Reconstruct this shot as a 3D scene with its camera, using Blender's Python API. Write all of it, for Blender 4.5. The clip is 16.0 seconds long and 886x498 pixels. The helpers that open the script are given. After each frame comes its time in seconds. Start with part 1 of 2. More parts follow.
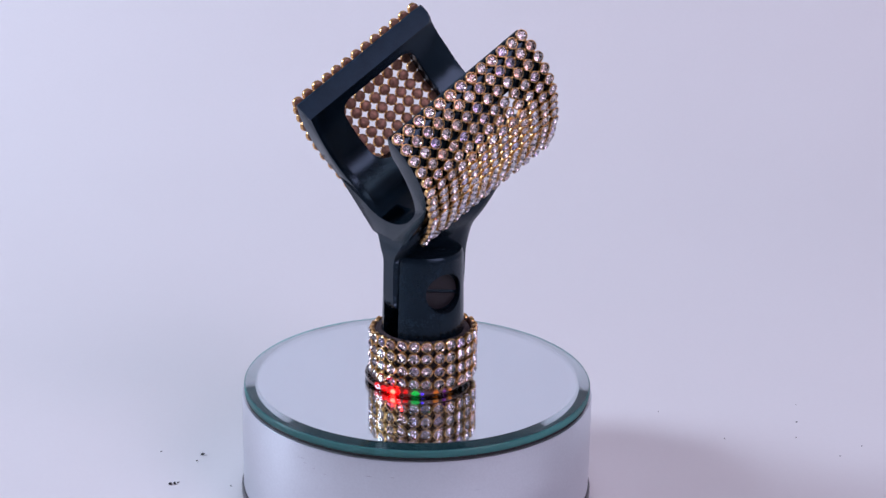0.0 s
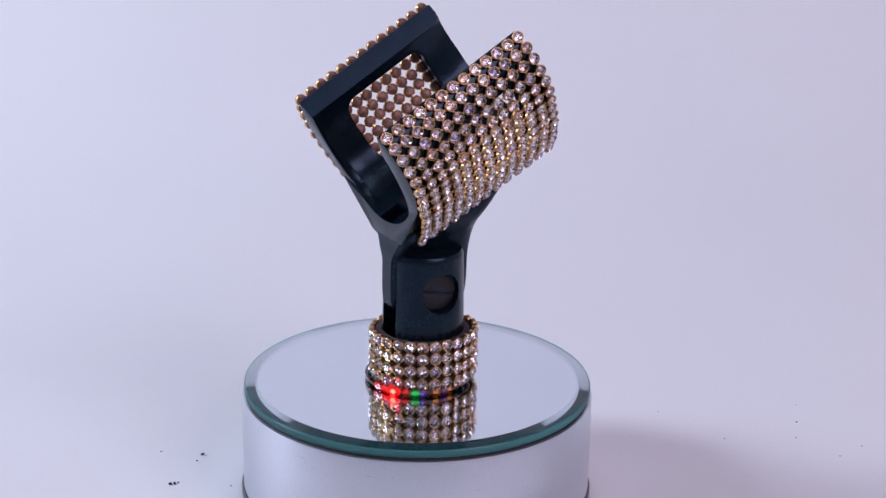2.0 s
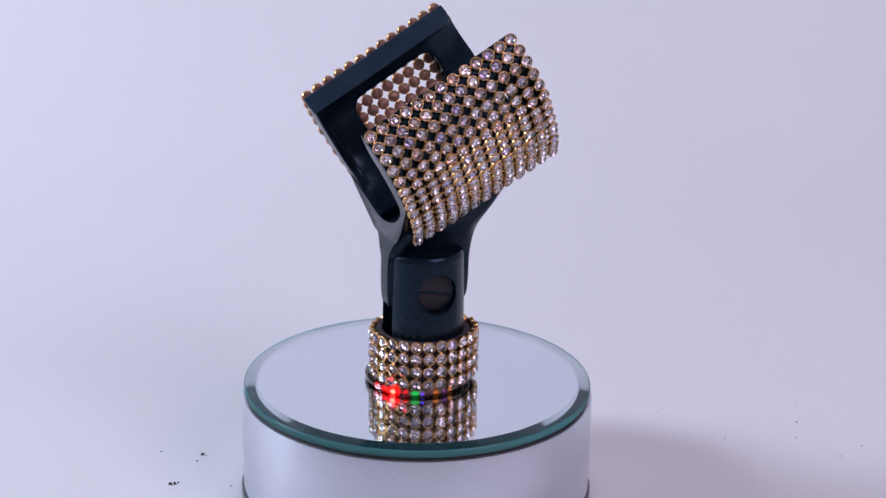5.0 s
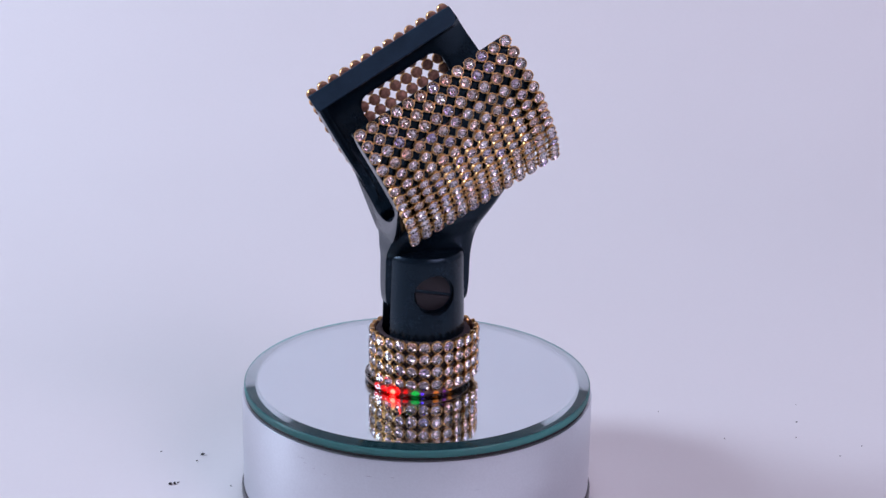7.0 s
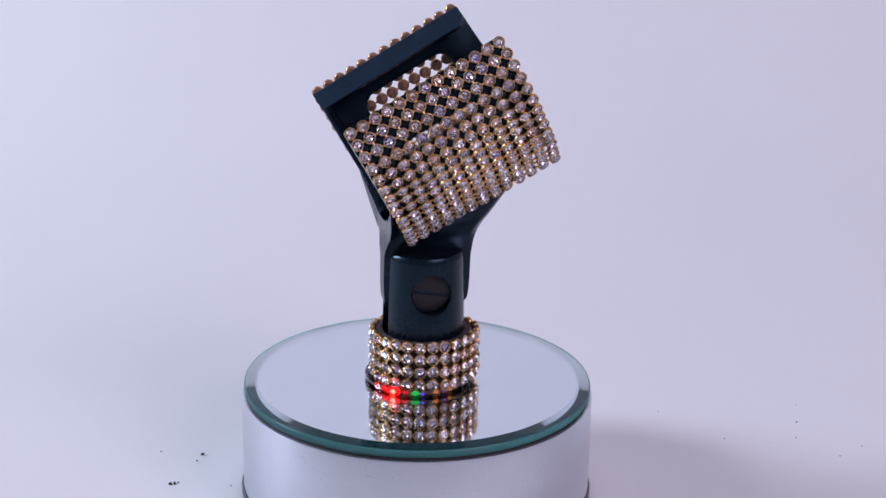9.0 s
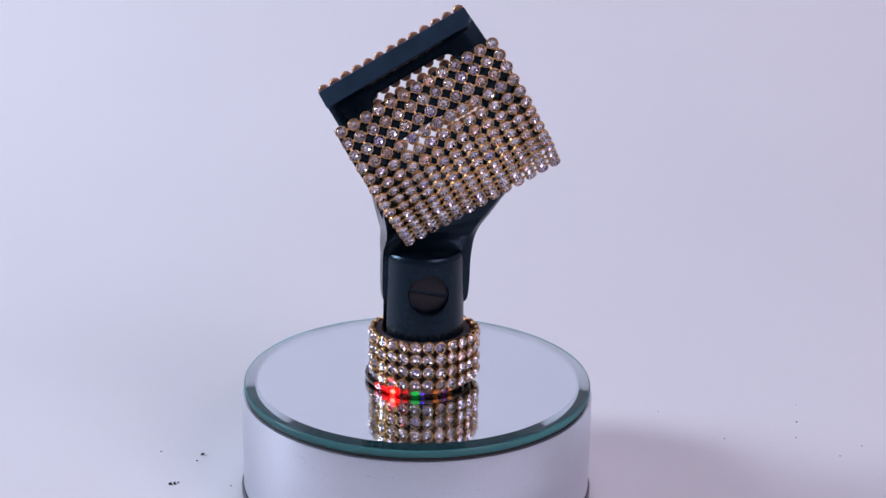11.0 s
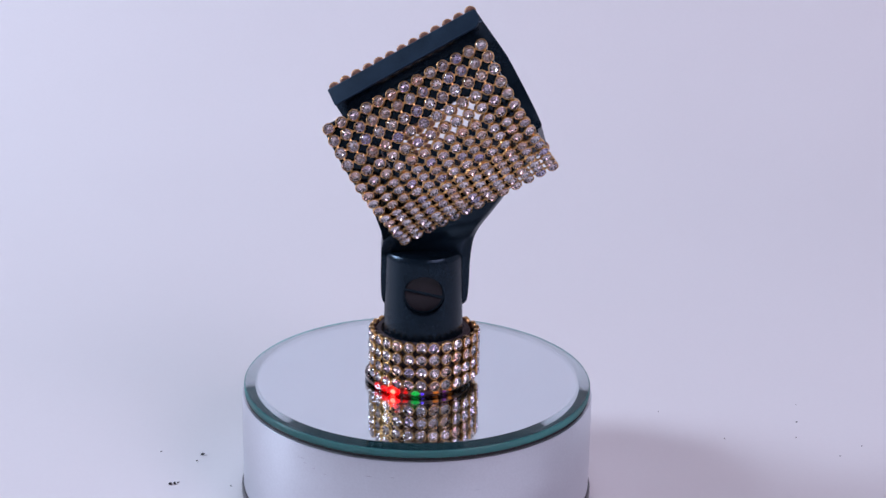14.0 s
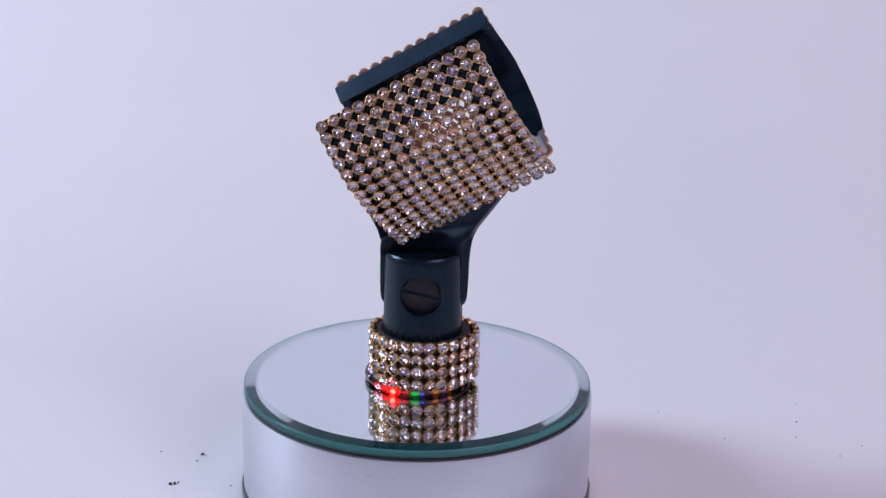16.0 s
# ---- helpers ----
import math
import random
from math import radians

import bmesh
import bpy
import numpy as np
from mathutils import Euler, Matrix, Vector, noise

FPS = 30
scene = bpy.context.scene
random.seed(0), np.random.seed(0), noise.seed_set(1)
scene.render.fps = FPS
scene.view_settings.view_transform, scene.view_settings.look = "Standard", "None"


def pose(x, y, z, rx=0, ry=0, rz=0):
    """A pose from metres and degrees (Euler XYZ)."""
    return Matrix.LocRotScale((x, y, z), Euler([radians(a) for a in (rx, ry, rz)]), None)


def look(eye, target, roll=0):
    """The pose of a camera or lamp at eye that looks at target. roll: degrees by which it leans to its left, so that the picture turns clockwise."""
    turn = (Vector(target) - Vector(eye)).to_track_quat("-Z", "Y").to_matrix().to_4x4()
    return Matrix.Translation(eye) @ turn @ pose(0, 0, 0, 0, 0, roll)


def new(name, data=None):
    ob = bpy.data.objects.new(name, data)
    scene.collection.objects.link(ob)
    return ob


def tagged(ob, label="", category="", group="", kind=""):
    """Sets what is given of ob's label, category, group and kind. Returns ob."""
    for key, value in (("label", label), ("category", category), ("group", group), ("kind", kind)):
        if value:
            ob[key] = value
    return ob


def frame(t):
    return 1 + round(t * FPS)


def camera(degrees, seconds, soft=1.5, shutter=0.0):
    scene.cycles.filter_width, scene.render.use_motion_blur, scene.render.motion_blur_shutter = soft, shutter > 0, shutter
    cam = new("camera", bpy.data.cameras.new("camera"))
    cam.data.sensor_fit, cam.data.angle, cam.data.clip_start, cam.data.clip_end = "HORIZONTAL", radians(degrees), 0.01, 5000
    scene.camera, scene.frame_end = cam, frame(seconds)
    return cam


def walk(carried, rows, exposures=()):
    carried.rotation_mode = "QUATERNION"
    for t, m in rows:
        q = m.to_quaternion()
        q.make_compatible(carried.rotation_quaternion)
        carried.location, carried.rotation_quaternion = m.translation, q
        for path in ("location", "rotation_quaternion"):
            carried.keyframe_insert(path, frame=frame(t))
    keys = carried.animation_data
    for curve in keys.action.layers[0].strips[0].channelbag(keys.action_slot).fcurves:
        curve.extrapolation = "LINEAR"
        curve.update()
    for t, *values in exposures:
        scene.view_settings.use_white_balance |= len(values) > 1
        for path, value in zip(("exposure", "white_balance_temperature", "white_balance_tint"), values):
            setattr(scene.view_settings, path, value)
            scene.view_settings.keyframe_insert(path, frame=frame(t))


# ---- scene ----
cam = camera(27.4, 16.0, soft=1.5)
EYE = Vector((-0.0001, -0.4892, 0.2061))
PITCH, YAW = radians(18.763), radians(0.809)
AIM = EYE + Vector((math.sin(YAW) * math.cos(PITCH), math.cos(YAW) * math.cos(PITCH), -math.sin(PITCH)))
walk(cam, [(0.0, look(EYE, AIM, 0.99)), (16.0, look(EYE, AIM, 0.99))])

MM = 0.001
TABLE_Z = -0.0345          # table under the turntable; the glass rim lies at z = 0
START_TURN, TURN = 35.3, -38.44   # the clip's heading at the start, and its turn over the clip, degrees

# ---- light ----
world = bpy.data.worlds.new("room_air")
scene.world = world
world.use_nodes = True
world.node_tree.nodes["Background"].inputs["Color"].default_value = (0.75, 0.78, 1.0, 1)
world.node_tree.nodes["Background"].inputs["Strength"].default_value = 0.05
scene.view_settings.exposure = 0.0


def softbox(name, eye, target, size, watts, colour):
    data = bpy.data.lights.new(name, "AREA")
    data.shape, data.size, data.size_y = "RECTANGLE", size[0], size[1]
    data.energy, data.color = watts, colour
    lamp = new(name, data)
    lamp.matrix_world = look(eye, target)
    return lamp


softbox("softbox_lamp", (-1.45, 0.14, 0.74), (0.0, 0.05, 0.0), (0.50, 0.50), 23.0, (0.69, 0.79, 1.0))
softbox("softbox_lamp", (0.86, -0.86, 1.06), (0.0, 0.1, 0.02), (0.85, 0.75), 9.2, (0.957, 0.765, 1.0))
softbox("ceiling_lamp", (0.1, -0.5, 2.08), (0.1, -0.5, 0.0), (0.60, 0.60), 2.0, (0.88, 0.86, 1.0))


# ---- materials ----
def material(name, colour, rough, metal=0.0, spread=0.06, scale=60.0, bump=0.0, bump_scale=900.0, coat=0.0, rough_spread=0.05, ior=1.45):
    """A surface with a broad and a fine change of tone, uneven gloss and fine relief."""
    m = bpy.data.materials.new(name)
    m.use_nodes = True
    nodes, links = m.node_tree.nodes, m.node_tree.links
    bsdf = nodes["Principled BSDF"]
    bsdf.inputs["Metallic"].default_value = metal
    bsdf.inputs["Coat Weight"].default_value = coat
    bsdf.inputs["IOR"].default_value = ior
    place = nodes.new("ShaderNodeTexCoord")
    broad, fine = nodes.new("ShaderNodeTexNoise"), nodes.new("ShaderNodeTexNoise")
    broad.inputs["Scale"].default_value, fine.inputs["Scale"].default_value = scale, bump_scale
    broad.inputs["Detail"].default_value = 4.0
    links.new(place.outputs["Object"], broad.inputs["Vector"])
    links.new(place.outputs["Object"], fine.inputs["Vector"])
    both = nodes.new("ShaderNodeMix")
    both.inputs[0].default_value = 0.35
    links.new(broad.outputs["Fac"], both.inputs[2])
    links.new(fine.outputs["Fac"], both.inputs[3])
    ramp = nodes.new("ShaderNodeValToRGB")
    ramp.color_ramp.elements[0].position, ramp.color_ramp.elements[1].position = 0.3, 0.7
    ramp.color_ramp.elements[0].color = (*[c * (1 - spread) for c in colour], 1)
    ramp.color_ramp.elements[1].color = (*[min(1, c * (1 + spread)) for c in colour], 1)
    links.new(both.outputs[0], ramp.inputs["Fac"])
    links.new(ramp.outputs["Color"], bsdf.inputs["Base Color"])
    gloss = nodes.new("ShaderNodeMapRange")
    gloss.inputs["To Min"].default_value, gloss.inputs["To Max"].default_value = max(0, rough - rough_spread), rough + rough_spread
    links.new(both.outputs[0], gloss.inputs["Value"])
    links.new(gloss.outputs["Result"], bsdf.inputs["Roughness"])
    if bump:
        relief = nodes.new("ShaderNodeBump")
        relief.inputs["Strength"].default_value, relief.inputs["Distance"].default_value = bump, 0.0002
        links.new(fine.outputs["Fac"], relief.inputs["Height"])
        links.new(relief.outputs["Normal"], bsdf.inputs["Normal"])
    return m


def glowing(name, colour, strength):
    m = bpy.data.materials.new(name)
    m.use_nodes = True
    bsdf = m.node_tree.nodes["Principled BSDF"]
    bsdf.inputs["Base Color"].default_value = (*colour, 1)
    bsdf.inputs["Emission Color"].default_value = (*colour, 1)
    bsdf.inputs["Emission Strength"].default_value = strength
    return m


def clear(name, colour, rough=0.03, ior=1.49):
    m = material(name, colour, rough, spread=0.01, rough_spread=rough, ior=ior)
    m.node_tree.nodes["Principled BSDF"].inputs["Transmission Weight"].default_value = 1.0
    return m


plate_glass_colour = (0.94, 0.985, 1.0)


def tinted_bevel(name, colour, trapped_tint):
    """Clear glass with a polished slope; its diffuse teal stands in for trapped light."""
    m = clear(name, colour, 0.0, 1.52)
    nodes, links = m.node_tree.nodes, m.node_tree.links
    trapped_light, mix = nodes.new("ShaderNodeBsdfDiffuse"), nodes.new("ShaderNodeMixShader")
    trapped_light.inputs["Color"].default_value = (*trapped_tint, 1)
    mix.inputs[0].default_value = 0.15
    links.new(nodes["Principled BSDF"].outputs[0], mix.inputs[1])
    links.new(trapped_light.outputs[0], mix.inputs[2])
    links.new(mix.outputs[0], nodes["Material Output"].inputs["Surface"])
    return m


def ground_edge(name, colour, inner):
    """Ground glass: scatters light at its face and lets some of it into the plate."""
    m = material(name, colour, 0.25, spread=0.15, scale=150, rough_spread=0.08)
    nodes, links = m.node_tree.nodes, m.node_tree.links
    through_light, mix = nodes.new("ShaderNodeBsdfTranslucent"), nodes.new("ShaderNodeMixShader")
    through_light.inputs["Color"].default_value = (*inner, 1)
    mix.inputs[0].default_value = 0.55
    links.new(nodes["Principled BSDF"].outputs[0], mix.inputs[1])
    links.new(through_light.outputs[0], mix.inputs[2])
    links.new(mix.outputs[0], nodes["Material Output"].inputs["Surface"])
    return m


paper = material("white_paper", (0.80, 0.79, 0.80), 0.62, spread=0.015, scale=5, bump=0.12, bump_scale=700, rough_spread=0.06)
plaster = material("grey_plaster", (0.72, 0.72, 0.74), 0.9, spread=0.08, scale=3, bump=0.2, bump_scale=120)
wood = material("dark_wood", (0.12, 0.08, 0.06), 0.45, spread=0.3, scale=14, bump=0.15, bump_scale=160)
carpet = material("dark_carpet", (0.12, 0.11, 0.12), 0.95, spread=0.2, scale=9, bump=0.4, bump_scale=300)
plastic = material("black_moulded_plastic", (0.003, 0.007, 0.012), 0.25, spread=0.25, scale=90, bump=0.08, bump_scale=2600, rough_spread=0.12, ior=1.40)
inner_plastic = material("glossy_black_plastic", (0.003, 0.007, 0.012), 0.21, spread=0.25, scale=90, bump=0.06, bump_scale=2600, rough_spread=0.10, ior=1.43)
for black in (plastic, inner_plastic):
    black.node_tree.nodes["Principled BSDF"].inputs["Specular Tint"].default_value = (0.48, 0.72, 0.96, 1)
# Worn bar plastic; its paler base also carries the light on its upward face.
lit_matt_plastic = material("lit_matt_worn_plastic", (0.012, 0.025, 0.043), 0.47, spread=0.35, scale=160, bump=0.15, bump_scale=2200, rough_spread=0.1, ior=1.36)
lit_matt_plastic.node_tree.nodes["Principled BSDF"].inputs["Specular Tint"].default_value = (0.5, 0.7, 0.9, 1)
screw_steel = material("dark_brown_screw", (0.016, 0.012, 0.016), 0.45, metal=0.25, spread=0.2, scale=300, bump=0.15, bump_scale=2500)
cup_back = material("brown_cup_back", (0.26, 0.135, 0.095), 0.48, metal=0.45, spread=0.45, scale=900)
gold = material("gold_cup", (0.72, 0.42, 0.17), 0.28, metal=1.0, spread=0.15, scale=700, rough_spread=0.08)
silver = material("satin_silver", (0.64, 0.66, 0.71), 0.32, metal=0.95, spread=0.07, scale=28, bump=0.015, bump_scale=1500, rough_spread=0.05)
silver_nodes, silver_links = silver.node_tree.nodes, silver.node_tree.links
turned = silver_nodes.new("ShaderNodeTangent")          # the drum is brushed round its axis
turned.direction_type, turned.axis = "RADIAL", "Z"
silver_nodes["Principled BSDF"].inputs["Anisotropic"].default_value = 0.15
silver_nodes["Principled BSDF"].inputs["Anisotropic Rotation"].default_value = 0.25
silver_links.new(turned.outputs["Tangent"], silver_nodes["Principled BSDF"].inputs["Tangent"])
mirror = material("mirror_silvering", (0.90, 0.95, 0.99), 0.012, metal=1.0, spread=0.01, scale=30, rough_spread=0.008)
bevel_glass = tinted_bevel("bevel_glass", plate_glass_colour, (0.09, 0.27, 0.30))
teal_glass = ground_edge("teal_glass_edge", (0.045, 0.135, 0.13), (0.20, 0.60, 0.58))
rubber = material("black_rubber", (0.012, 0.012, 0.013), 0.7, spread=0.2)
foot_grey = material("dark_grey_foot", (0.06, 0.06, 0.07), 0.35, spread=0.15, scale=200)
acrylic = clear("clear_acrylic", (0.88, 0.84, 0.85), 0.10)
felt = material("brown_felt", (0.055, 0.038, 0.042), 0.95, spread=0.4, scale=900, bump=0.6, bump_scale=4000)
smoke = material("smoky_base", (0.45, 0.27, 0.22), 0.5, spread=0.3, scale=300, coat=0.4)
scuff_grey = material("scuff_grey", (0.50, 0.50, 0.56), 0.5, spread=0.3, scale=900)
dirt = material("dark_crumb", (0.03, 0.028, 0.03), 0.9, spread=0.3, scale=800)
gem = clear("clear_crystal", (0.99, 0.985, 1.0), 0.0, 1.6)
foil = material("sparkle_tinted_foil", (0.96, 0.97, 1.0), 0.03, metal=1.0, spread=0.03, scale=900, rough_spread=0.03)
# Random pink, beige and lilac per stone stand in for split-light sparkle.
foil_nodes, foil_links = foil.node_tree.nodes, foil.node_tree.links
pick, sparkle_tints = foil_nodes.new("ShaderNodeObjectInfo"), foil_nodes.new("ShaderNodeValToRGB")
sparkle_tints.color_ramp.elements[0].color, sparkle_tints.color_ramp.elements[1].color = (0.80, 0.58, 0.51, 1), (0.64, 0.57, 0.74, 1)
for spot, hue in ((0.3, (0.76, 0.65, 0.62, 1)), (0.55, (0.84, 0.78, 0.80, 1)), (0.8, (0.71, 0.60, 0.61, 1))):
    sparkle_tints.color_ramp.elements.new(spot).color = hue
foil_links.new(pick.outputs["Random"], sparkle_tints.inputs["Fac"])
foil_links.new(sparkle_tints.outputs["Color"], foil_nodes["Principled BSDF"].inputs["Base Color"])
plate_glass = clear("plate_glass", plate_glass_colour, 0.0, 1.52)
# Beside the core, the plain and dim reds imitate its glow and spill.
led_red_core, glow_red = glowing("red_led_core", (1.0, 0.020, 0.013), 28.0), glowing("red_glow", (0.9, 0.003, 0.003), 2.0)
glow_red_dim = glowing("dim_red_glow", (0.8, 0.006, 0.006), 0.8)
led_green, led_blue = glowing("green_led", (0.003, 0.5, 0.06), 0.8), glowing("blue_led", (0.08, 0.03, 1.0), 1.2)
led_amber, led_violet = glowing("amber_led", (0.8, 0.22, 0.02), 0.5), glowing("violet_led", (0.35, 0.06, 0.5), 0.3)


# ---- mesh helpers ----
def smooth_by_angle(bm, degrees=32):
    for f in bm.faces:
        f.smooth = True
    for e in bm.edges:
        if len(e.link_faces) == 2 and e.calc_face_angle(0) > radians(degrees):
            e.smooth = False


def mesh_of(name, bm, *materials):
    me = bpy.data.meshes.new(name)
    bm.to_mesh(me)
    bm.free()
    for m in materials:
        me.materials.append(m)
    return me


def part(name, bm, mat, parent, label=""):
    """One mesh object under a thing or a part."""
    mats = mat if isinstance(mat, (list, tuple)) else (mat,)
    ob = new(name, mesh_of(name, bm, *mats))
    ob.parent = parent
    return tagged(ob, label)


def lathe(profile, segments=96, centre=(0, 0), closed=False):
    """A turned solid from (radius, z) pairs in metres, from bottom to top; radius 0 ends in a point."""
    bm = bmesh.new()
    rings = []
    for r, z in profile:
        if r == 0:
            rings.append([bm.verts.new((centre[0], centre[1], z))])
        else:
            rings.append([bm.verts.new((centre[0] + r * math.cos(2 * math.pi * i / segments), centre[1] + r * math.sin(2 * math.pi * i / segments), z)) for i in range(segments)])
    pairs = list(zip(rings, rings[1:]))
    if closed:
        pairs.append((rings[-1], rings[0]))
    for a, b in pairs:
        for i in range(segments):
            j = (i + 1) % segments
            if len(a) == 1:
                bm.faces.new((a[0], b[j], b[i]))
            elif len(b) == 1:
                bm.faces.new((a[i], a[j], b[0]))
            else:
                bm.faces.new((a[i], a[j], b[j], b[i]))
    bmesh.ops.recalc_face_normals(bm, faces=bm.faces)
    smooth_by_angle(bm)
    return bm


def cut(bm, *cutters):
    """bm with the closed solids cut out of it."""
    me = mesh_of("solid", bm)
    solid = new("solid", me)
    extra = []
    for c in cutters:
        tool = new("tool", mesh_of("tool", c))
        extra.append(tool)
        mod = solid.modifiers.new("cut", "BOOLEAN")
        mod.operation, mod.object, mod.solver = "DIFFERENCE", tool, "EXACT"
    out = bmesh.new()
    out.from_object(solid, bpy.context.evaluated_depsgraph_get())
    for ob in (solid, *extra):
        data = ob.data
        bpy.data.objects.remove(ob)
        bpy.data.meshes.remove(data)
    bmesh.ops.remove_doubles(out, verts=out.verts, dist=1e-6)
    return out


def bevelled(bm, width, degrees=35, segments=2):
    edges = [e for e in bm.edges if len(e.link_faces) == 2 and e.calc_face_angle(0) > radians(degrees)]
    bmesh.ops.bevel(bm, geom=edges, offset=width, segments=segments, profile=0.6, affect="EDGES", clamp_overlap=True)
    smooth_by_angle(bm, 40)
    return bm


def along(points, count):
    """Points at even steps along a smooth line through points (2-D), with tangents."""
    dense = []
    p = [np.array(q, float) for q in points]
    p = [2 * p[0] - p[1], *p, 2 * p[-1] - p[-2]]
    for i in range(1, len(p) - 2):
        for k in range(24):
            t = k / 24
            dense.append(0.5 * (2 * p[i] + (p[i + 1] - p[i - 1]) * t + (2 * p[i - 1] - 5 * p[i] + 4 * p[i + 1] - p[i + 2]) * t * t + (3 * p[i] - p[i - 1] - 3 * p[i + 1] + p[i + 2]) * t ** 3))
    dense.append(p[-2])
    dense = np.array(dense)
    run = np.concatenate([[0], np.cumsum(np.linalg.norm(np.diff(dense, axis=0), axis=1))])
    want = np.linspace(0, run[-1], count)
    line = np.stack([np.interp(want, run, dense[:, k]) for k in (0, 1)], 1)
    slope = np.gradient(line, axis=0)
    return line, slope / np.linalg.norm(slope, axis=1)[:, None]


# ---- setting: paper sweep on a table, and the dim room round it ----
def strip(points, x0, x1, thick, steps=1):
    """A sheet that follows (y, z) points, from x0 to x1, with a thickness."""
    bm = bmesh.new()
    rows = []
    n = len(points)
    for side in (0, 1):
        for k, (y, z) in enumerate(points):
            a, b = points[max(0, k - 1)], points[min(n - 1, k + 1)]
            d = Vector((b[0] - a[0], b[1] - a[1])).normalized()
            off = -thick * side
            rows.append([bm.verts.new((x0 + (x1 - x0) * i / steps, y - d.y * off, z + d.x * off)) for i in range(steps + 1)])
    order = rows[:n] + rows[n:][::-1]
    for a, b in zip(order, order[1:] + order[:1]):
        for i in range(steps):
            bm.faces.new((a[i], a[i + 1], b[i + 1], b[i]))
    for i in (0, steps):
        bm.faces.new([r[i] for r in order])
    bmesh.ops.recalc_face_normals(bm, faces=bm.faces)
    smooth_by_angle(bm, 40)
    return bm


SWEEP_Y, SWEEP_R, SWEEP_TOP = 0.30, 0.30, 0.52
sweep = [(-0.62, TABLE_Z), (-0.3, TABLE_Z), (SWEEP_Y, TABLE_Z)]
sweep += [(SWEEP_Y + SWEEP_R * math.sin(a), TABLE_Z + SWEEP_R * (1 - math.cos(a))) for a in (radians(5 * k) for k in range(1, 18))]
sweep += [(SWEEP_Y + SWEEP_R, TABLE_Z + SWEEP_R + 0.01), (SWEEP_Y + SWEEP_R, SWEEP_TOP)]
backdrop = new("backdrop", mesh_of("backdrop", strip(sweep, -0.66, 0.66, 0.002), paper))
tagged(backdrop, "smooth white paper sweep under and behind the turntable", "backdrop", kind="structure")

room = [("wall_north", (0, 1.5, 0.65), (3.6, 0.1, 2.9)), ("wall_south", (0, -1.9, 0.65), (3.6, 0.1, 2.9)),
        ("wall_east", (1.75, -0.2, 0.65), (0.1, 3.3, 2.9)), ("wall_west", (-1.75, -0.2, 0.65), (0.1, 3.3, 2.9)),
        ("ceiling", (0, -0.2, 2.15), (3.6, 3.5, 0.1)), ("floor", (0, -0.2, -0.85), (3.6, 3.5, 0.1))]
for name, at, size in room:
    bm = bmesh.new()
    bmesh.ops.create_cube(bm, size=1, matrix=Matrix.Translation(at) @ Matrix.Diagonal((*size, 1)))
    tagged(new(name, mesh_of(name, bm, carpet if name == "floor" else plaster)), "dark carpet" if name == "floor" else "plain dim grey plaster", name.split("_")[0], kind="structure")


def build_table():
    table = tagged(new("table"), "dark wooden table under the white paper sweep", "table")
    table.location = (0, -0.05, -0.80)
    bm = bmesh.new()
    bmesh.ops.create_cube(bm, size=1, matrix=Matrix.Translation((0, 0, 0.80 + TABLE_Z - 0.0025 - 0.0125)) @ Matrix.Diagonal((1.8, 1.3, 0.025, 1)))
    part("tabletop", bevelled(bm, 0.003), wood, table)
    for x in (-0.84, 0.84):
        for y in (-0.59, 0.59):
            bm = bmesh.new()
            top = 0.80 + TABLE_Z - 0.0275
            bmesh.ops.create_cube(bm, size=1, matrix=Matrix.Translation((x, y, top / 2)) @ Matrix.Diagonal((0.05, 0.05, top, 1)))
            part("leg", bevelled(bm, 0.003), wood, table)


build_table()


# ---- the turntable ----
def build_turntable():
    table = tagged(new("display_turntable"), "round satin silver turntable with a mirror top, on white paper", "turntable")
    table.location = (0, 0, TABLE_Z)
    up = -TABLE_Z
    shell = lathe([(0, up - 0.0315), (0.0480, up - 0.0315), (0.0508, up - 0.0310), (0.0508, up - 0.0033), (0.0506, up - 0.0028), (0.0498, up - 0.0026), (0, up - 0.0026)], 160)
    part("base_shell", shell, silver, table, "satin silver drum")
    ring = lathe([(0.040, 0.0), (0.0510, 0.0), (0.0514, 0.0008), (0.0514, 0.0024), (0.0512, 0.0029), (0.0508, 0.0031), (0.040, 0.0031)], 160, closed=True)
    part("foot_ring", ring, foot_grey, table, "dark grey foot ring")
    part("gasket", lathe([(0, up - 0.0026), (0.0500, up - 0.0026), (0.0500, up - 0.0019), (0, up - 0.0019)], 128), rubber, table, "black seam under the glass")
    for angle, z, long, high in ((-123.0, -0.0088, 0.0007, 0.00025), (-126.5, -0.0080, 0.0010, 0.00016), (-119.0, -0.0096, 0.0014, 0.0001), (-104.5, -0.0078, 0.0022, 0.00012), (-97.0, -0.0075, 0.0012, 0.0001), (-128.0, -0.0068, 0.0026, 0.00010), (-71.0, -0.0120, 0.0016, 0.00008)):
        bm = bmesh.new()
        bmesh.ops.create_icosphere(bm, subdivisions=1, radius=1)
        bmesh.ops.transform(bm, matrix=pose(0, 0, up + z, 0, 0, angle) @ Matrix.Translation((0.0508, 0, 0)) @ Matrix.Diagonal((0.00003, 0.6 * long, high, 1)), verts=bm.verts)
        part("scuff", bm, scuff_grey, table, "small grey scuff mark")
    plate = part("mirror_plate", mirror_top(), (mirror, teal_glass, plate_glass, bevel_glass), table, "bevelled round mirror with a teal glass edge")
    plate.location = (0, 0, up)
    return table, plate


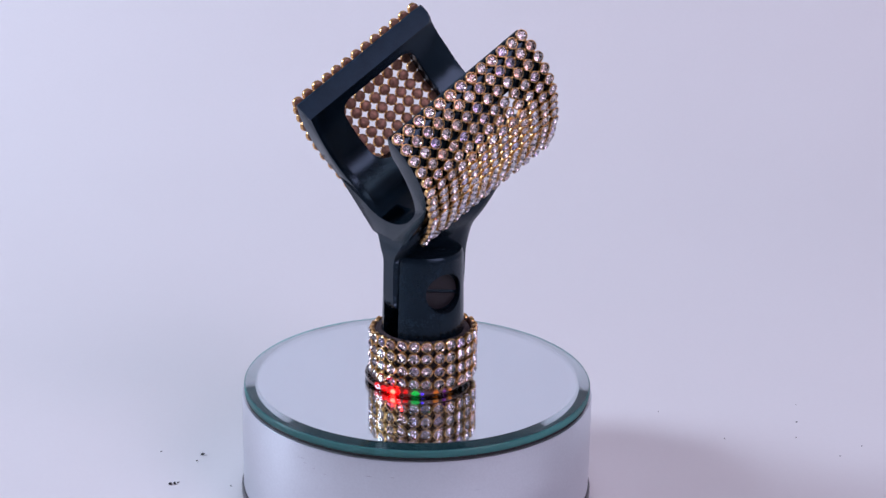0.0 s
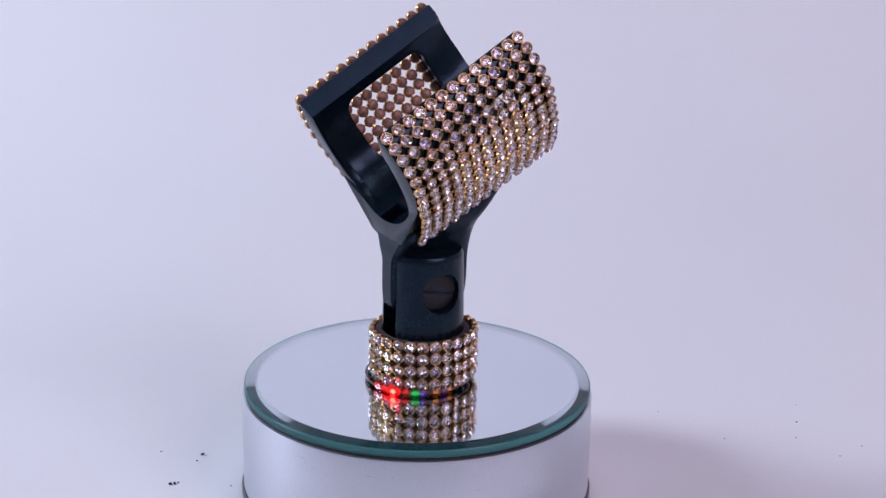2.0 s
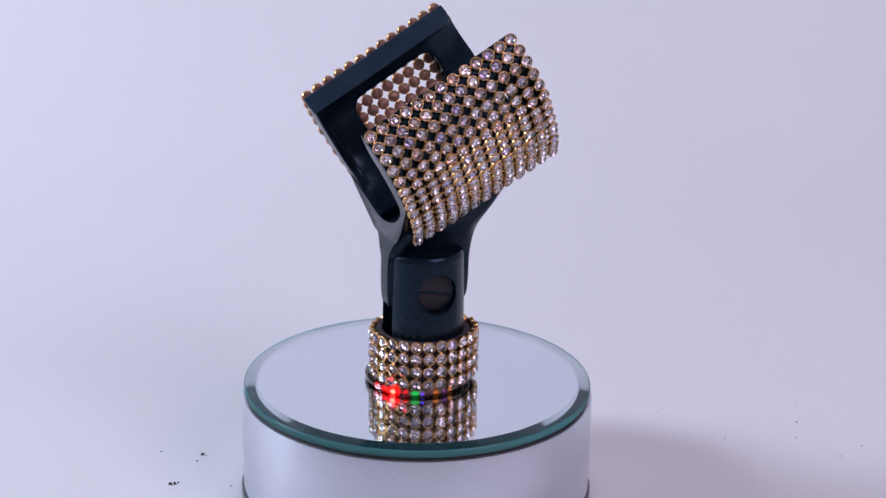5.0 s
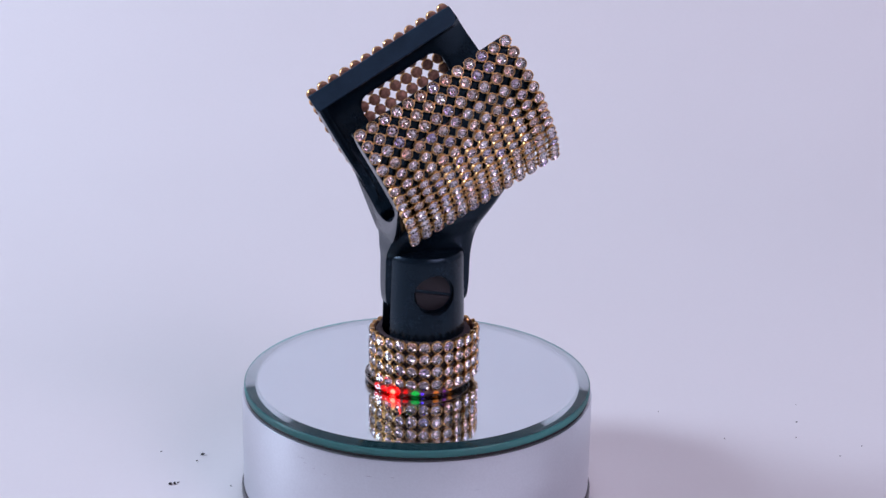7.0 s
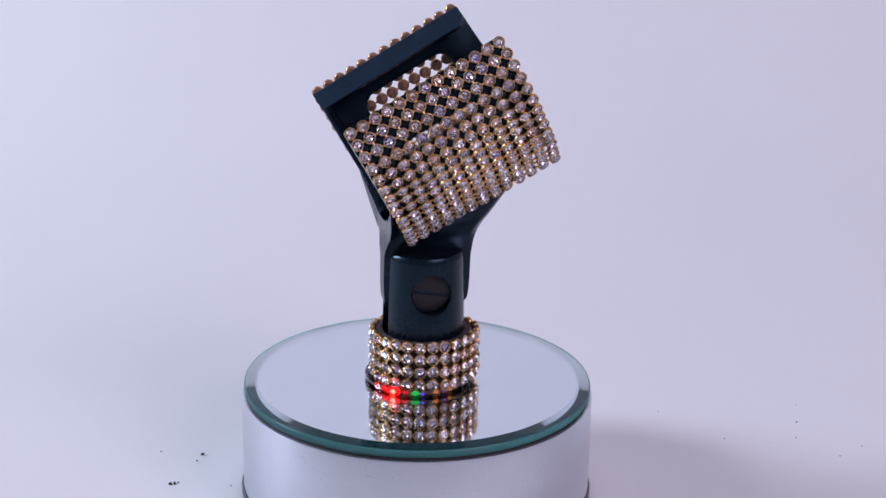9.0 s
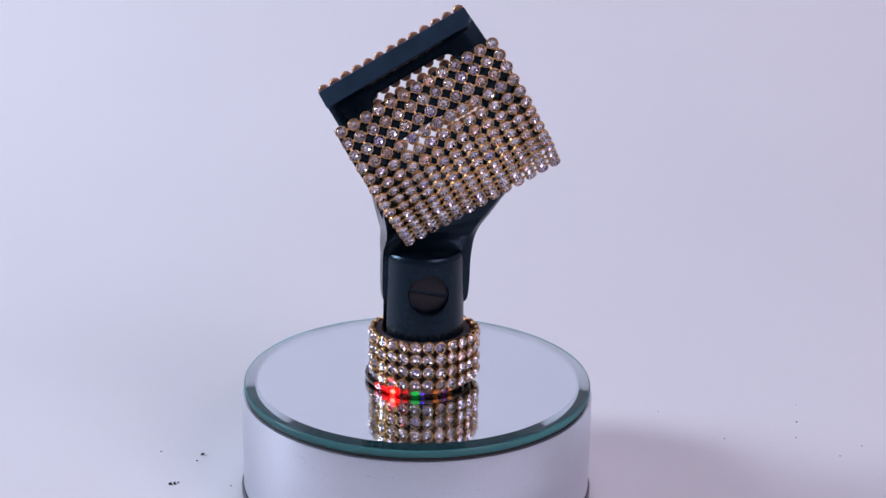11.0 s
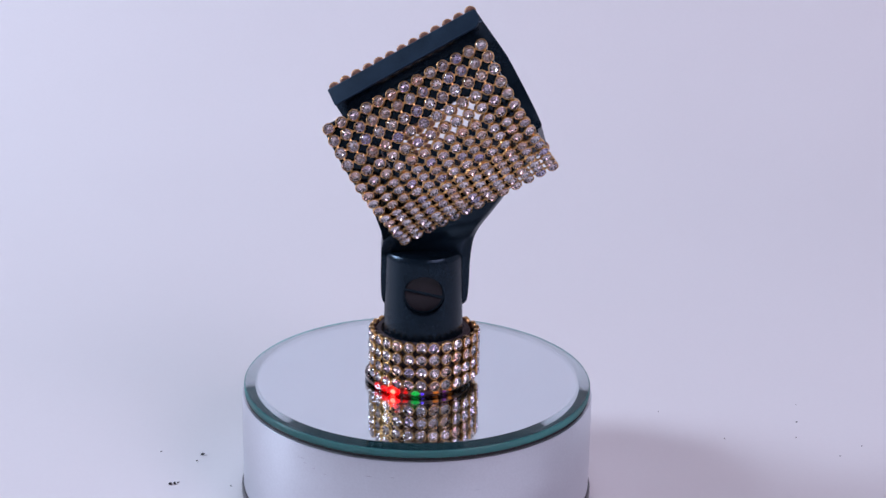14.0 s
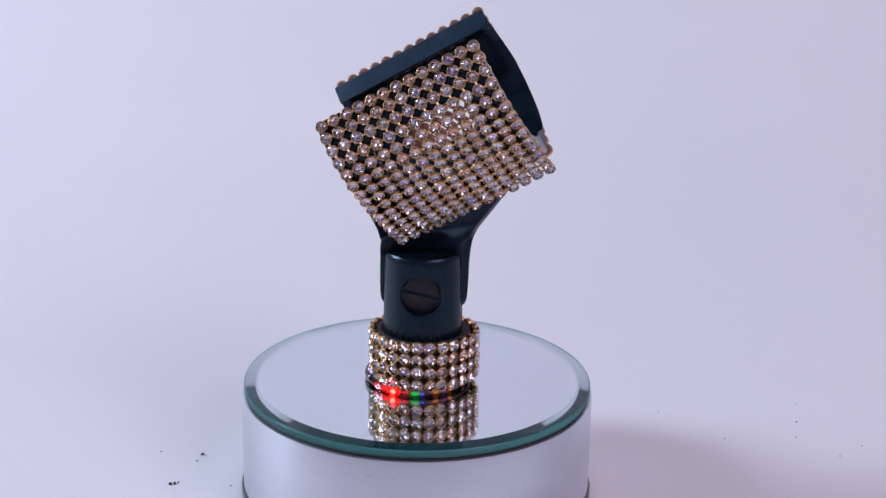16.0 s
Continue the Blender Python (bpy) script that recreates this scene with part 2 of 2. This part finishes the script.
def mirror_top():
    """Bevelled plate glass, silvered underneath, with a ground edge."""
    bm = lathe([(0, -0.0012), (0.0498, -0.0012), (0.0498, -0.0019), (0.0501, -0.0018), (0.0502, -0.0015), (0.0502, -0.0001), (0.05005, 0.00015), (0.0499, 0.00025), (0.0465, 0.00085), (0, 0.00085)], 192)
    for e in bm.edges:
        e.smooth = e.calc_face_angle(0) < radians(3)          # the bevel keeps its crisp edges
    for f in bm.faces:
        c = f.calc_center_median()
        r = math.hypot(c.x, c.y)
        f.material_index = 0 if c.z < -0.0010 and r < 0.0498 and abs(f.normal.z) > 0.9 else 2 if c.z > 0.00083 else 3 if c.z > 0.00022 else 1
        if abs(f.normal.z) > 0.999:
            f.smooth = False
    return bm


turntable, mirror_plate = build_turntable()


def build_light_puck():
    puck = tagged(new("light_puck"), "clear acrylic disc with small coloured lights round its rim", "light base")
    puck.location = (0, 0, 0.00085)
    part("disc", lathe([(0, 0), (0.0150, 0.0), (0.0153, 0.0003), (0.0153, 0.0014), (0.0150, 0.00165), (0, 0.00165)], 96), acrylic, puck)
    part("core", lathe([(0, 0.0001), (0.0136, 0.0001), (0.0136, 0.0015), (0, 0.0015)], 64), smoke, puck, "smoky dark core")
    # One red lamp, the core; the other red blobs are its glow, made emissive.
    lights = [(-117, led_red_core, 0.0152, 0.65, 0.75, "bright red light"), (-121, glow_red, 0.0147, 1.0, 0.9, "red glow spread round the bright red light"), (-112.5, glow_red, 0.0146, 0.7, 0.6, "red glow spread round the bright red light"),
              (-130, glow_red_dim, 0.0147, 0.9, 0.9, "dim red spill from the bright red light"), (-141, glow_red_dim, 0.0146, 0.8, 0.7, "dim red spill from the bright red light"), (-103, glow_red_dim, 0.0144, 0.6, 0.4, "dim red spill from the bright red light"),
              (-92, led_green, 0.0147, 1.0, 0.65, "glowing green light"), (-84.5, led_blue, 0.0152, 0.35, 0.4, "small blue light"), (-69, led_amber, 0.0146, 0.7, 0.45, "dim amber light"),
              (-59, led_violet, 0.0147, 0.5, 0.45, "dim violet light"), (-51, led_amber, 0.0146, 0.5, 0.4, "small amber light")]
    for angle, mat, r, wide, high, label in lights:
        bm = bmesh.new()
        bmesh.ops.create_icosphere(bm, subdivisions=2, radius=1)
        bmesh.ops.transform(bm, matrix=pose(0, 0, 0.0007, 0, 0, angle) @ Matrix.Translation((r, 0, 0)) @ Matrix.Diagonal((0.0004, 0.0013 * wide, 0.0009 * high, 1)), verts=bm.verts)
        for f in bm.faces:
            f.smooth = True
        part("light", bm, mat, puck, label)


build_light_puck()

# ---- the microphone clip; its space: x along its heading, -y to its open front side, z up ----
clip = tagged(new("microphone_clip"), "black plastic microphone clip covered with gold-set crystal rhinestones", "microphone clip")
CX, CY = 1.4, -0.4         # the stem's axis, mm
LEAN = radians(30)
BASE_Z = 2.5


def cradle_point(s, n, m):
    """Millimetres across, up and along the leaning cradle, to the clip's space in metres."""
    return Vector(((math.cos(LEAN) * m - math.sin(LEAN) * n) * MM, -s * MM, (math.sin(LEAN) * m + math.cos(LEAN) * n) * MM))


FRONT = [(23.6, 83.4), (25.8, 79.5), (27.2, 75), (27.5, 71.5), (26.8, 66.9), (25.4, 63), (23.0, 59.2), (19.6, 55), (14.5, 50.2), (8.0, 44.2)]
BACK = [(23.6, 82.3), (25.4, 78.5), (26.5, 73), (26.2, 66.5), (24.0, 60.5), (20.0, 55.2), (14.5, 50.2), (8.0, 44.2)]
NET = [(24.3, 82.6), (26.0, 79.7), (27.5, 75), (27.8, 71.7), (27.1, 66.9), (25.9, 63.6), (23.9, 60.3), (20.6, 54.4), (18.1, 51.7), (13.8, 46.8), (10.9, 44.5), (7.8, 41.8)]
INNER = [(22.3, 76.6), (22.9, 72), (22.5, 66), (20.6, 60), (17.2, 55.0), (12.0, 51.2), (5.8, 49.2), (0.0, 48.6)]


def front_edge(n):
    return 17.7 - 0.43 * max(0, 54 - n)


def build_cradle():
    inn, _ = along(INNER, 24)

    def jaw(line, lip, low=0.0):
        """From the middle of the floor, up, over the lip and down the outside."""
        return [tuple(q) for q in inn[::-1]] + [lip, (22.5, 83.7 - low), (22.9, 83.9 - low)] + [tuple(q) for q in along(line, 26)[0]]

    side = jaw(FRONT, (20.6, 79.6))
    ring = side + [(0.0, 43.0)] + [(-s, n) for s, n in jaw(BACK, (19.2, 78.7), 1.15)[:0:-1]]
    bm = bmesh.new()
    steps = 14
    rows = []
    for k in range(steps + 1):
        row = []
        for i, (s, n) in enumerate(ring):
            m0 = front_edge(n)
            m = m0 + (0.0, 2.3, 3.0)[k] if k < 3 else m0 + 3.0 + (62.8 - m0) * (k - 2) / (steps - 2)
            if k < 2 and n < 76.8 and (i < 24 or i > len(ring) - 24):
                s *= 0.875           # a rib round the front mouth
            if k == steps and i > len(ring) - 25:
                m += 1.6 * min(1, max(0, (82 - n) / 16))          # the back jaw's inner edge juts out at its far end
            if k == steps and n > 78 and abs(s) < 22:
                s *= 1.11            # the lip is cut off at the far end
            row.append(bm.verts.new(cradle_point(s, n, m)))
        rows.append(row)
    count = len(ring)
    for a, b in zip(rows, rows[1:]):
        for i in range(count):
            j = (i + 1) % count
            bm.faces.new((a[i], a[j], b[j], b[i]))
    half = len(side)
    for row in (rows[0], rows[-1]):
        bm.faces.new([row[i] for i in range(0, half)] + [row[half]])
        bm.faces.new([row[half]] + [row[i] for i in range(half + 1, count)] + [row[0]])
    bmesh.ops.recalc_face_normals(bm, faces=bm.faces)

    def window(sign):
        w = bmesh.new()
        pts = []
        r = 4.0
        m0, m1, n0, n1 = (28.0, 57.5, 48.0, 73.7) if sign > 0 else (28.9, 57.0, 54.0, 73.7)
        for cm, cn, a0 in ((m1 - r, n1 - r, 0), (m0 + r, n1 - r, 90), (m0 + r, n0 + r, 180), (m1 - r, n0 + r, 270)):
            for k in range(7):
                a = radians(a0 + 15 * k)
                pts.append((cm + r * math.cos(a), cn + r * math.sin(a)))
        near = [w.verts.new(cradle_point(sign * 13.0, n, m)) for m, n in pts]
        far = [w.verts.new(cradle_point(sign * 34.0, n, m)) for m, n in pts]
        w.faces.new(near)
        w.faces.new(far[::-1])
        for i in range(len(pts)):
            j = (i + 1) % len(pts)
            w.faces.new((near[i], far[i], far[j], near[j]))
        bmesh.ops.recalc_face_normals(w, faces=w.faces)
        return w

    notch = bmesh.new()
    box = bmesh.ops.create_cube(notch, size=2)["verts"]
    for v in box:
        v.co = cradle_point(v.co.x * 3.2, 48.6 + v.co.y * 2.6, 18.9 + v.co.z * 3.2)
    bmesh.ops.recalc_face_normals(notch, faces=notch.faces)
    bm = cut(bm, window(1), window(-1), notch)
    return bevelled(bm, 0.0004, 40, 2)


part("cradle", build_cradle(), inner_plastic, clip, "black forked cradle with a cut-out in each jaw")


def build_lip(sign):
    """The matt bar along a jaw's upper edge."""
    bm = bmesh.new()
    section = [(18.9, 78.6), (22.3, 82.8), (22.95, 82.85), (23.1, 82.2), (20.0, 78.1)]
    rows = []
    for m, keep in ((17.45, 1.0), (30, 1.0), (42, 1.0), (54, 1.0), (63.6, 1.0), (65.0, 0.8), (65.9, 0.45)):     # the far end is rounded off
        rows.append([bm.verts.new(cradle_point(sign * (22.4 + (s - 22.4) * keep), 82.0 + (n - 82.0) * keep, m)) for s, n in section])
    for a, b in zip(rows, rows[1:]):
        for i in range(5):
            bm.faces.new((a[i], a[(i + 1) % 5], b[(i + 1) % 5], b[i]))
    bm.faces.new(rows[0])
    bm.faces.new(rows[-1])
    bmesh.ops.recalc_face_normals(bm, faces=bm.faces)
    return bevelled(bm, 0.0004, 20, 3)


part("lip", build_lip(-1), lit_matt_plastic, clip, "matt worn black bar along the jaw's edge, toned lighter as if lit")


def build_neck():
    left = [(-8.0, 23.4), (-10.2, 25.0), (-10.8, 29.0), (-10.8, 38.0), (-10.8, 41.0), (-10.4, 44.0), (-10.6, 47.0)]
    right = [(11.6, 23.4), (13.6, 25.2), (14.2, 30.0), (14.5, 38.5), (15.8, 46.0), (20.3, 53.4), (32.6, 70.6)]
    wide = [2.6, 3.1, 3.3, 3.4, 5.2, 7.9, 9.7]
    # even steps of the same index rather than of length, so that both rails keep their pairs
    idx = np.linspace(0, len(left) - 1, 40)
    def rail(pts):
        p = np.array(pts, float)
        out = []
        for t in idx:
            i = min(int(t), len(p) - 2)
            f = t - i
            a, b, c, d = p[max(0, i - 1)], p[i], p[i + 1], p[min(len(p) - 1, i + 2)]
            out.append(0.5 * (2 * b + (c - a) * f + (2 * a - 5 * b + 4 * c - d) * f * f + (3 * b - a - 3 * c + d) * f ** 3))
        return out
    lr, rr = rail(left), rail(right)
    w = np.interp(idx, range(len(wide)), wide)
    bm = bmesh.new()
    rows = []
    for a, b, t in zip(lr, rr, w):
        row = []
        across = 12
        span = np.linalg.norm(b - a)
        for sgn in (1, -1):
            for k in range(across + 1):
                u = k / across if sgn > 0 else 1 - k / across
                d = min(u, 1 - u) * span
                soft = 1.0 if d > 1.2 else 0.72 + 0.28 * math.sqrt(max(0, 1 - (1 - d / 1.2) ** 2))
                q = a + (b - a) * u
                row.append(bm.verts.new((q[0] * MM, (CY - sgn * t * soft) * MM, q[1] * MM)))
        rows.append(row)
    n = len(rows[0])
    for a, b in zip(rows, rows[1:]):
        for i in range(n):
            j = (i + 1) % n
            bm.faces.new((a[i], a[j], b[j], b[i]))
    bm.faces.new(rows[0])
    bm.faces.new(rows[-1])
    bmesh.ops.recalc_face_normals(bm, faces=bm.faces)
    smooth_by_angle(bm, 50)
    return bm


part("neck", build_neck(), plastic, clip, "black flared neck between the prongs")


def build_stem():
    z = lambda v: v * MM
    bm = lathe([(0, z(BASE_Z)), (z(11.9), z(BASE_Z)), (z(11.8), z(14)), (z(11.75), z(18)), (z(11.35), z(38.6)), (z(11.2), z(39.6)), (z(10.7), z(40.3)), (z(8.6), z(40.8)), (0, z(41.2))], 96, (CX * MM, CY * MM))
    slot = bmesh.new()
    bmesh.ops.create_cube(slot, size=1, matrix=Matrix.Translation((CX * MM, CY * MM, z(28.5 + 10))) @ Matrix.Diagonal((z(40), z(7.2), z(50), 1)))
    hole = bmesh.new()
    bmesh.ops.create_cone(hole, cap_ends=True, segments=48, radius1=z(5.85), radius2=z(5.85), depth=z(12), matrix=Matrix.Translation((z(1.2), z(CY - 14.2), z(29.6))) @ Matrix.Rotation(radians(90), 4, "X"))
    return bevelled(cut(bm, slot, hole), 0.00035, 40, 2)


part("stem", build_stem(), plastic, clip, "black round stem split into two prongs")


def build_screw():
    bm = bmesh.new()
    bmesh.ops.create_cone(bm, cap_ends=True, segments=48, radius1=5.25 * MM, radius2=5.25 * MM, depth=2.2 * MM)
    slot = bmesh.new()
    bmesh.ops.create_cube(slot, size=1, matrix=Matrix.Translation((0, 0, 1.2 * MM)) @ Matrix.Diagonal((20 * MM, 1.0 * MM, 1.6 * MM, 1)))
    bm = bevelled(cut(bm, slot), 0.0002, 40, 2)
    bmesh.ops.transform(bm, matrix=pose(1.2 * MM, (CY - 7.75) * MM, 29.6 * MM, 90, 12, 0), verts=bm.verts)
    return bm


part("screw", build_screw(), screw_steel, clip, "dark brown slotted pivot screw")

# ---- rhinestones ----
def build_rhinestone():
    """A foiled crystal in a gold cup; base at z = 0, facing +z."""
    bm = bmesh.new()
    seg = 12
    def ring(r, z, turn=0.0, n=seg):
        return [bm.verts.new((r * MM * math.cos(2 * math.pi * (i + turn) / n), r * MM * math.sin(2 * math.pi * (i + turn) / n), z * MM)) for i in range(n)]
    def join(a, b, index, smooth):
        n = len(a)
        for i in range(n):
            f = bm.faces.new((a[i], a[(i + 1) % n], b[(i + 1) % n], b[i]))
            f.material_index, f.smooth = index, smooth
    back, low, top, brim, lip = ring(1.15, -0.12), ring(1.62, 0.14), ring(1.69, 1.14), ring(1.63, 1.28), ring(1.49, 1.26)
    boss = bm.verts.new((0, 0, -0.05 * MM))
    for i in range(seg):
        f = bm.faces.new((boss, back[(i + 1) % seg], back[i]))
        f.material_index, f.smooth = 3, True
    join(back, low, 3, True)
    join(low, top, 0, True)
    join(top, brim, 0, True)
    join(brim, lip, 0, True)
    n = 8
    girdle, table = ring(1.53, 1.20, 0, n), ring(0.86, 1.70, 0.5, n)
    for i in range(n):
        j = (i + 1) % n
        for tri in ((girdle[i], girdle[j], table[i]), (girdle[j], table[j], table[i])):
            bm.faces.new(tri).material_index = 1
    bm.faces.new(table).material_index = 1
    # the foiled back of the crystal
    keel, star = bm.verts.new((0, 0, 0.25 * MM)), ring(0.70, 0.66, 0.5, n)
    for i in range(n):
        j = (i + 1) % n
        for tri in ((girdle[j], girdle[i], star[i]), (girdle[j], star[i], star[j]), (star[j], star[i], keel)):
            bm.faces.new(tri).material_index = 2
    return mesh_of("rhinestone", bm, gold, gem, foil, cup_back)


STONE = build_rhinestone()
rng = random.Random(7)


def add_stone(parent, at, out, scale=0.98):
    turn = out.to_track_quat("Z", "Y").to_matrix().to_4x4()
    ob = new("rhinestone", STONE)
    ob.parent = parent
    ob.matrix_basis = Matrix.Translation(at) @ turn @ pose(0, 0, 0, rng.uniform(-4, 4), rng.uniform(-4, 4), rng.uniform(0, 360)) @ Matrix.Scale(scale, 4)


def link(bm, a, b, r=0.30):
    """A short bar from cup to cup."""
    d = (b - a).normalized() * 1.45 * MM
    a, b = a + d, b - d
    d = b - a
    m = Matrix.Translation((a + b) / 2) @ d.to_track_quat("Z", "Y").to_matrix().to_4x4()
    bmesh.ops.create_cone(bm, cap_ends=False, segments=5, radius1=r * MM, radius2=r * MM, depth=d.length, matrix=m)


COLS, ROWS = 13, 15
for sign in (1, -1):
    line, slope = along(NET, ROWS)
    grid = []
    for i, ((s, n), (ds, dn)) in enumerate(zip(line, slope)):
        out = (cradle_point(-dn, ds, 0) - cradle_point(0, 0, 0)).normalized()      # outward across the line
        if sign < 0 and i < 2:
            out = (cradle_point(1, 0.05 * i, 0) - cradle_point(0, 0, 0)).normalized()        # the far jaw's rim row tips outward
        if i == 7:
            level = out.copy()
        if i > 7:
            out = out.lerp(level, 0.80 * (i - 7) / (ROWS - 8)).normalized()        # the free lower rows hang flatter
        row = []
        for k in range(COLS):
            m = 19.2 + (45.9 if sign > 0 else 45.0) * k / (COLS - 1) + rng.uniform(-0.12, 0.12)
            sag = (i / (ROWS - 1)) ** 2 * k / (COLS - 1)         # the netting hangs a little lower at the far end
            at = cradle_point(sign * (s + 1.9 * sag), n - 0.8 * sag - (max(0, 0.75 - 0.12 * i) if sign < 0 else 0) + rng.uniform(-0.08, 0.08), m)
            row.append((at, Vector((out.x, sign * out.y, out.z))))
        grid.append(row)
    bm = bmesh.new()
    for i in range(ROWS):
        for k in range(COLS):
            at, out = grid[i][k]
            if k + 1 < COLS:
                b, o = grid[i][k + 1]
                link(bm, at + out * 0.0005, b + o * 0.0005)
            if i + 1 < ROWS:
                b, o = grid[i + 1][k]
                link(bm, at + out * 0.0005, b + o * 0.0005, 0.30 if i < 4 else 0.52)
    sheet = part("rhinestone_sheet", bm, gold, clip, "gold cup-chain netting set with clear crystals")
    for row in grid:
        for at, out in row:
            add_stone(sheet, at + out * 0.00015, out, 0.98 if sign > 0 else 1.04)


def build_collar():
    bm = lathe([(11.9 * MM, BASE_Z * MM), (13.7 * MM, BASE_Z * MM), (13.7 * MM, 15.4 * MM), (13.4 * MM, 16.0 * MM), (12.1 * MM, 16.1 * MM), (11.6 * MM, 15.8 * MM)], 72, (CX * MM, CY * MM), closed=True)
    part("collar", bm, felt, clip, "dark brown felt band wrapped with rhinestones")
    bm = bmesh.new()
    per = 26
    grid = []
    for z in (15.5, 11.8, 7.9, 4.0):
        row = []
        for k in range(per):
            a = 2 * math.pi * (k + 0.3) / per + rng.uniform(-0.01, 0.01)
            out = Vector((math.cos(a), math.sin(a), 0))
            drop = 0.6 * (1 + math.sin(a)) * (z - 3.0) / 12.5      # the band sits lower at its back
            row.append((Vector((CX, CY, z - drop + rng.uniform(-0.12, 0.12))) * MM + out * (13.95 + 0.9 * math.exp(-(min(a, 2 * math.pi - a) / 0.5) ** 2)) * MM, out))      # the chain's end overlaps on one side
        grid.append(row)
    for i, row in enumerate(grid):
        for k, (at, out) in enumerate(row):
            b, o = row[(k + 1) % per]
            link(bm, at + out * 0.0005, b + o * 0.0005)
            if i:
                b, o = grid[i - 1][k]
                link(bm, at + out * 0.0005, b + o * 0.0005)
    chain = part("rhinestone_sheet", bm, gold, clip, "gold cup-chain wound round the stem's foot")
    for row in grid:
        for at, out in row:
            add_stone(chain, at, out, 1.04)


build_collar()


# ---- crumbs on the paper ----
def build_crumb(x, y, size):
    bm = bmesh.new()
    bmesh.ops.create_icosphere(bm, subdivisions=1, radius=size)
    for v in bm.verts:
        v.co *= rng.uniform(0.55, 1.2)
        v.co.z *= 0.6
    low = min(v.co.z for v in bm.verts)
    bmesh.ops.translate(bm, vec=(0, 0, -low), verts=bm.verts)
    ob = new("crumb", mesh_of("crumb", bm, dirt))
    ob.location = (x, y, TABLE_Z)
    tagged(ob, "tiny dark crumb lying on the white paper", "crumb", "crumbs on the paper")


CRUMBS = [(-0.0727, -0.0013, 0.0007), (-0.0716, -0.0008, 0.0006), (-0.0706, 0.0000, 0.0004), (-0.0655, 0.0192, 0.0007), (-0.0786, 0.0213, 0.0003),
          (-0.0669, 0.0150, 0.0003), (-0.0548, -0.0020, 0.0003), (0.0975, 0.0355, 0.0003), (0.1205, 0.0370, 0.0003), (0.1230, 0.0489, 0.0004),
          (0.1316, 0.0236, 0.0003), (0.1400, 0.0310, 0.0003), (0.0790, 0.0560, 0.0002), (0.1255, 0.0630, 0.0002)]
for x, y, size in CRUMBS:
    build_crumb(x, y, size)


def motions():
    steps = 16
    walk(clip, [(16.0 * k / steps, pose(0, 0, 0, 0, 0, START_TURN + TURN * k / steps)) for k in range(steps + 1)])
    walk(mirror_plate, [(16.0 * k / steps, pose(0, 0, -TABLE_Z, 0, 0, TURN * k / steps)) for k in range(steps + 1)])


motions()
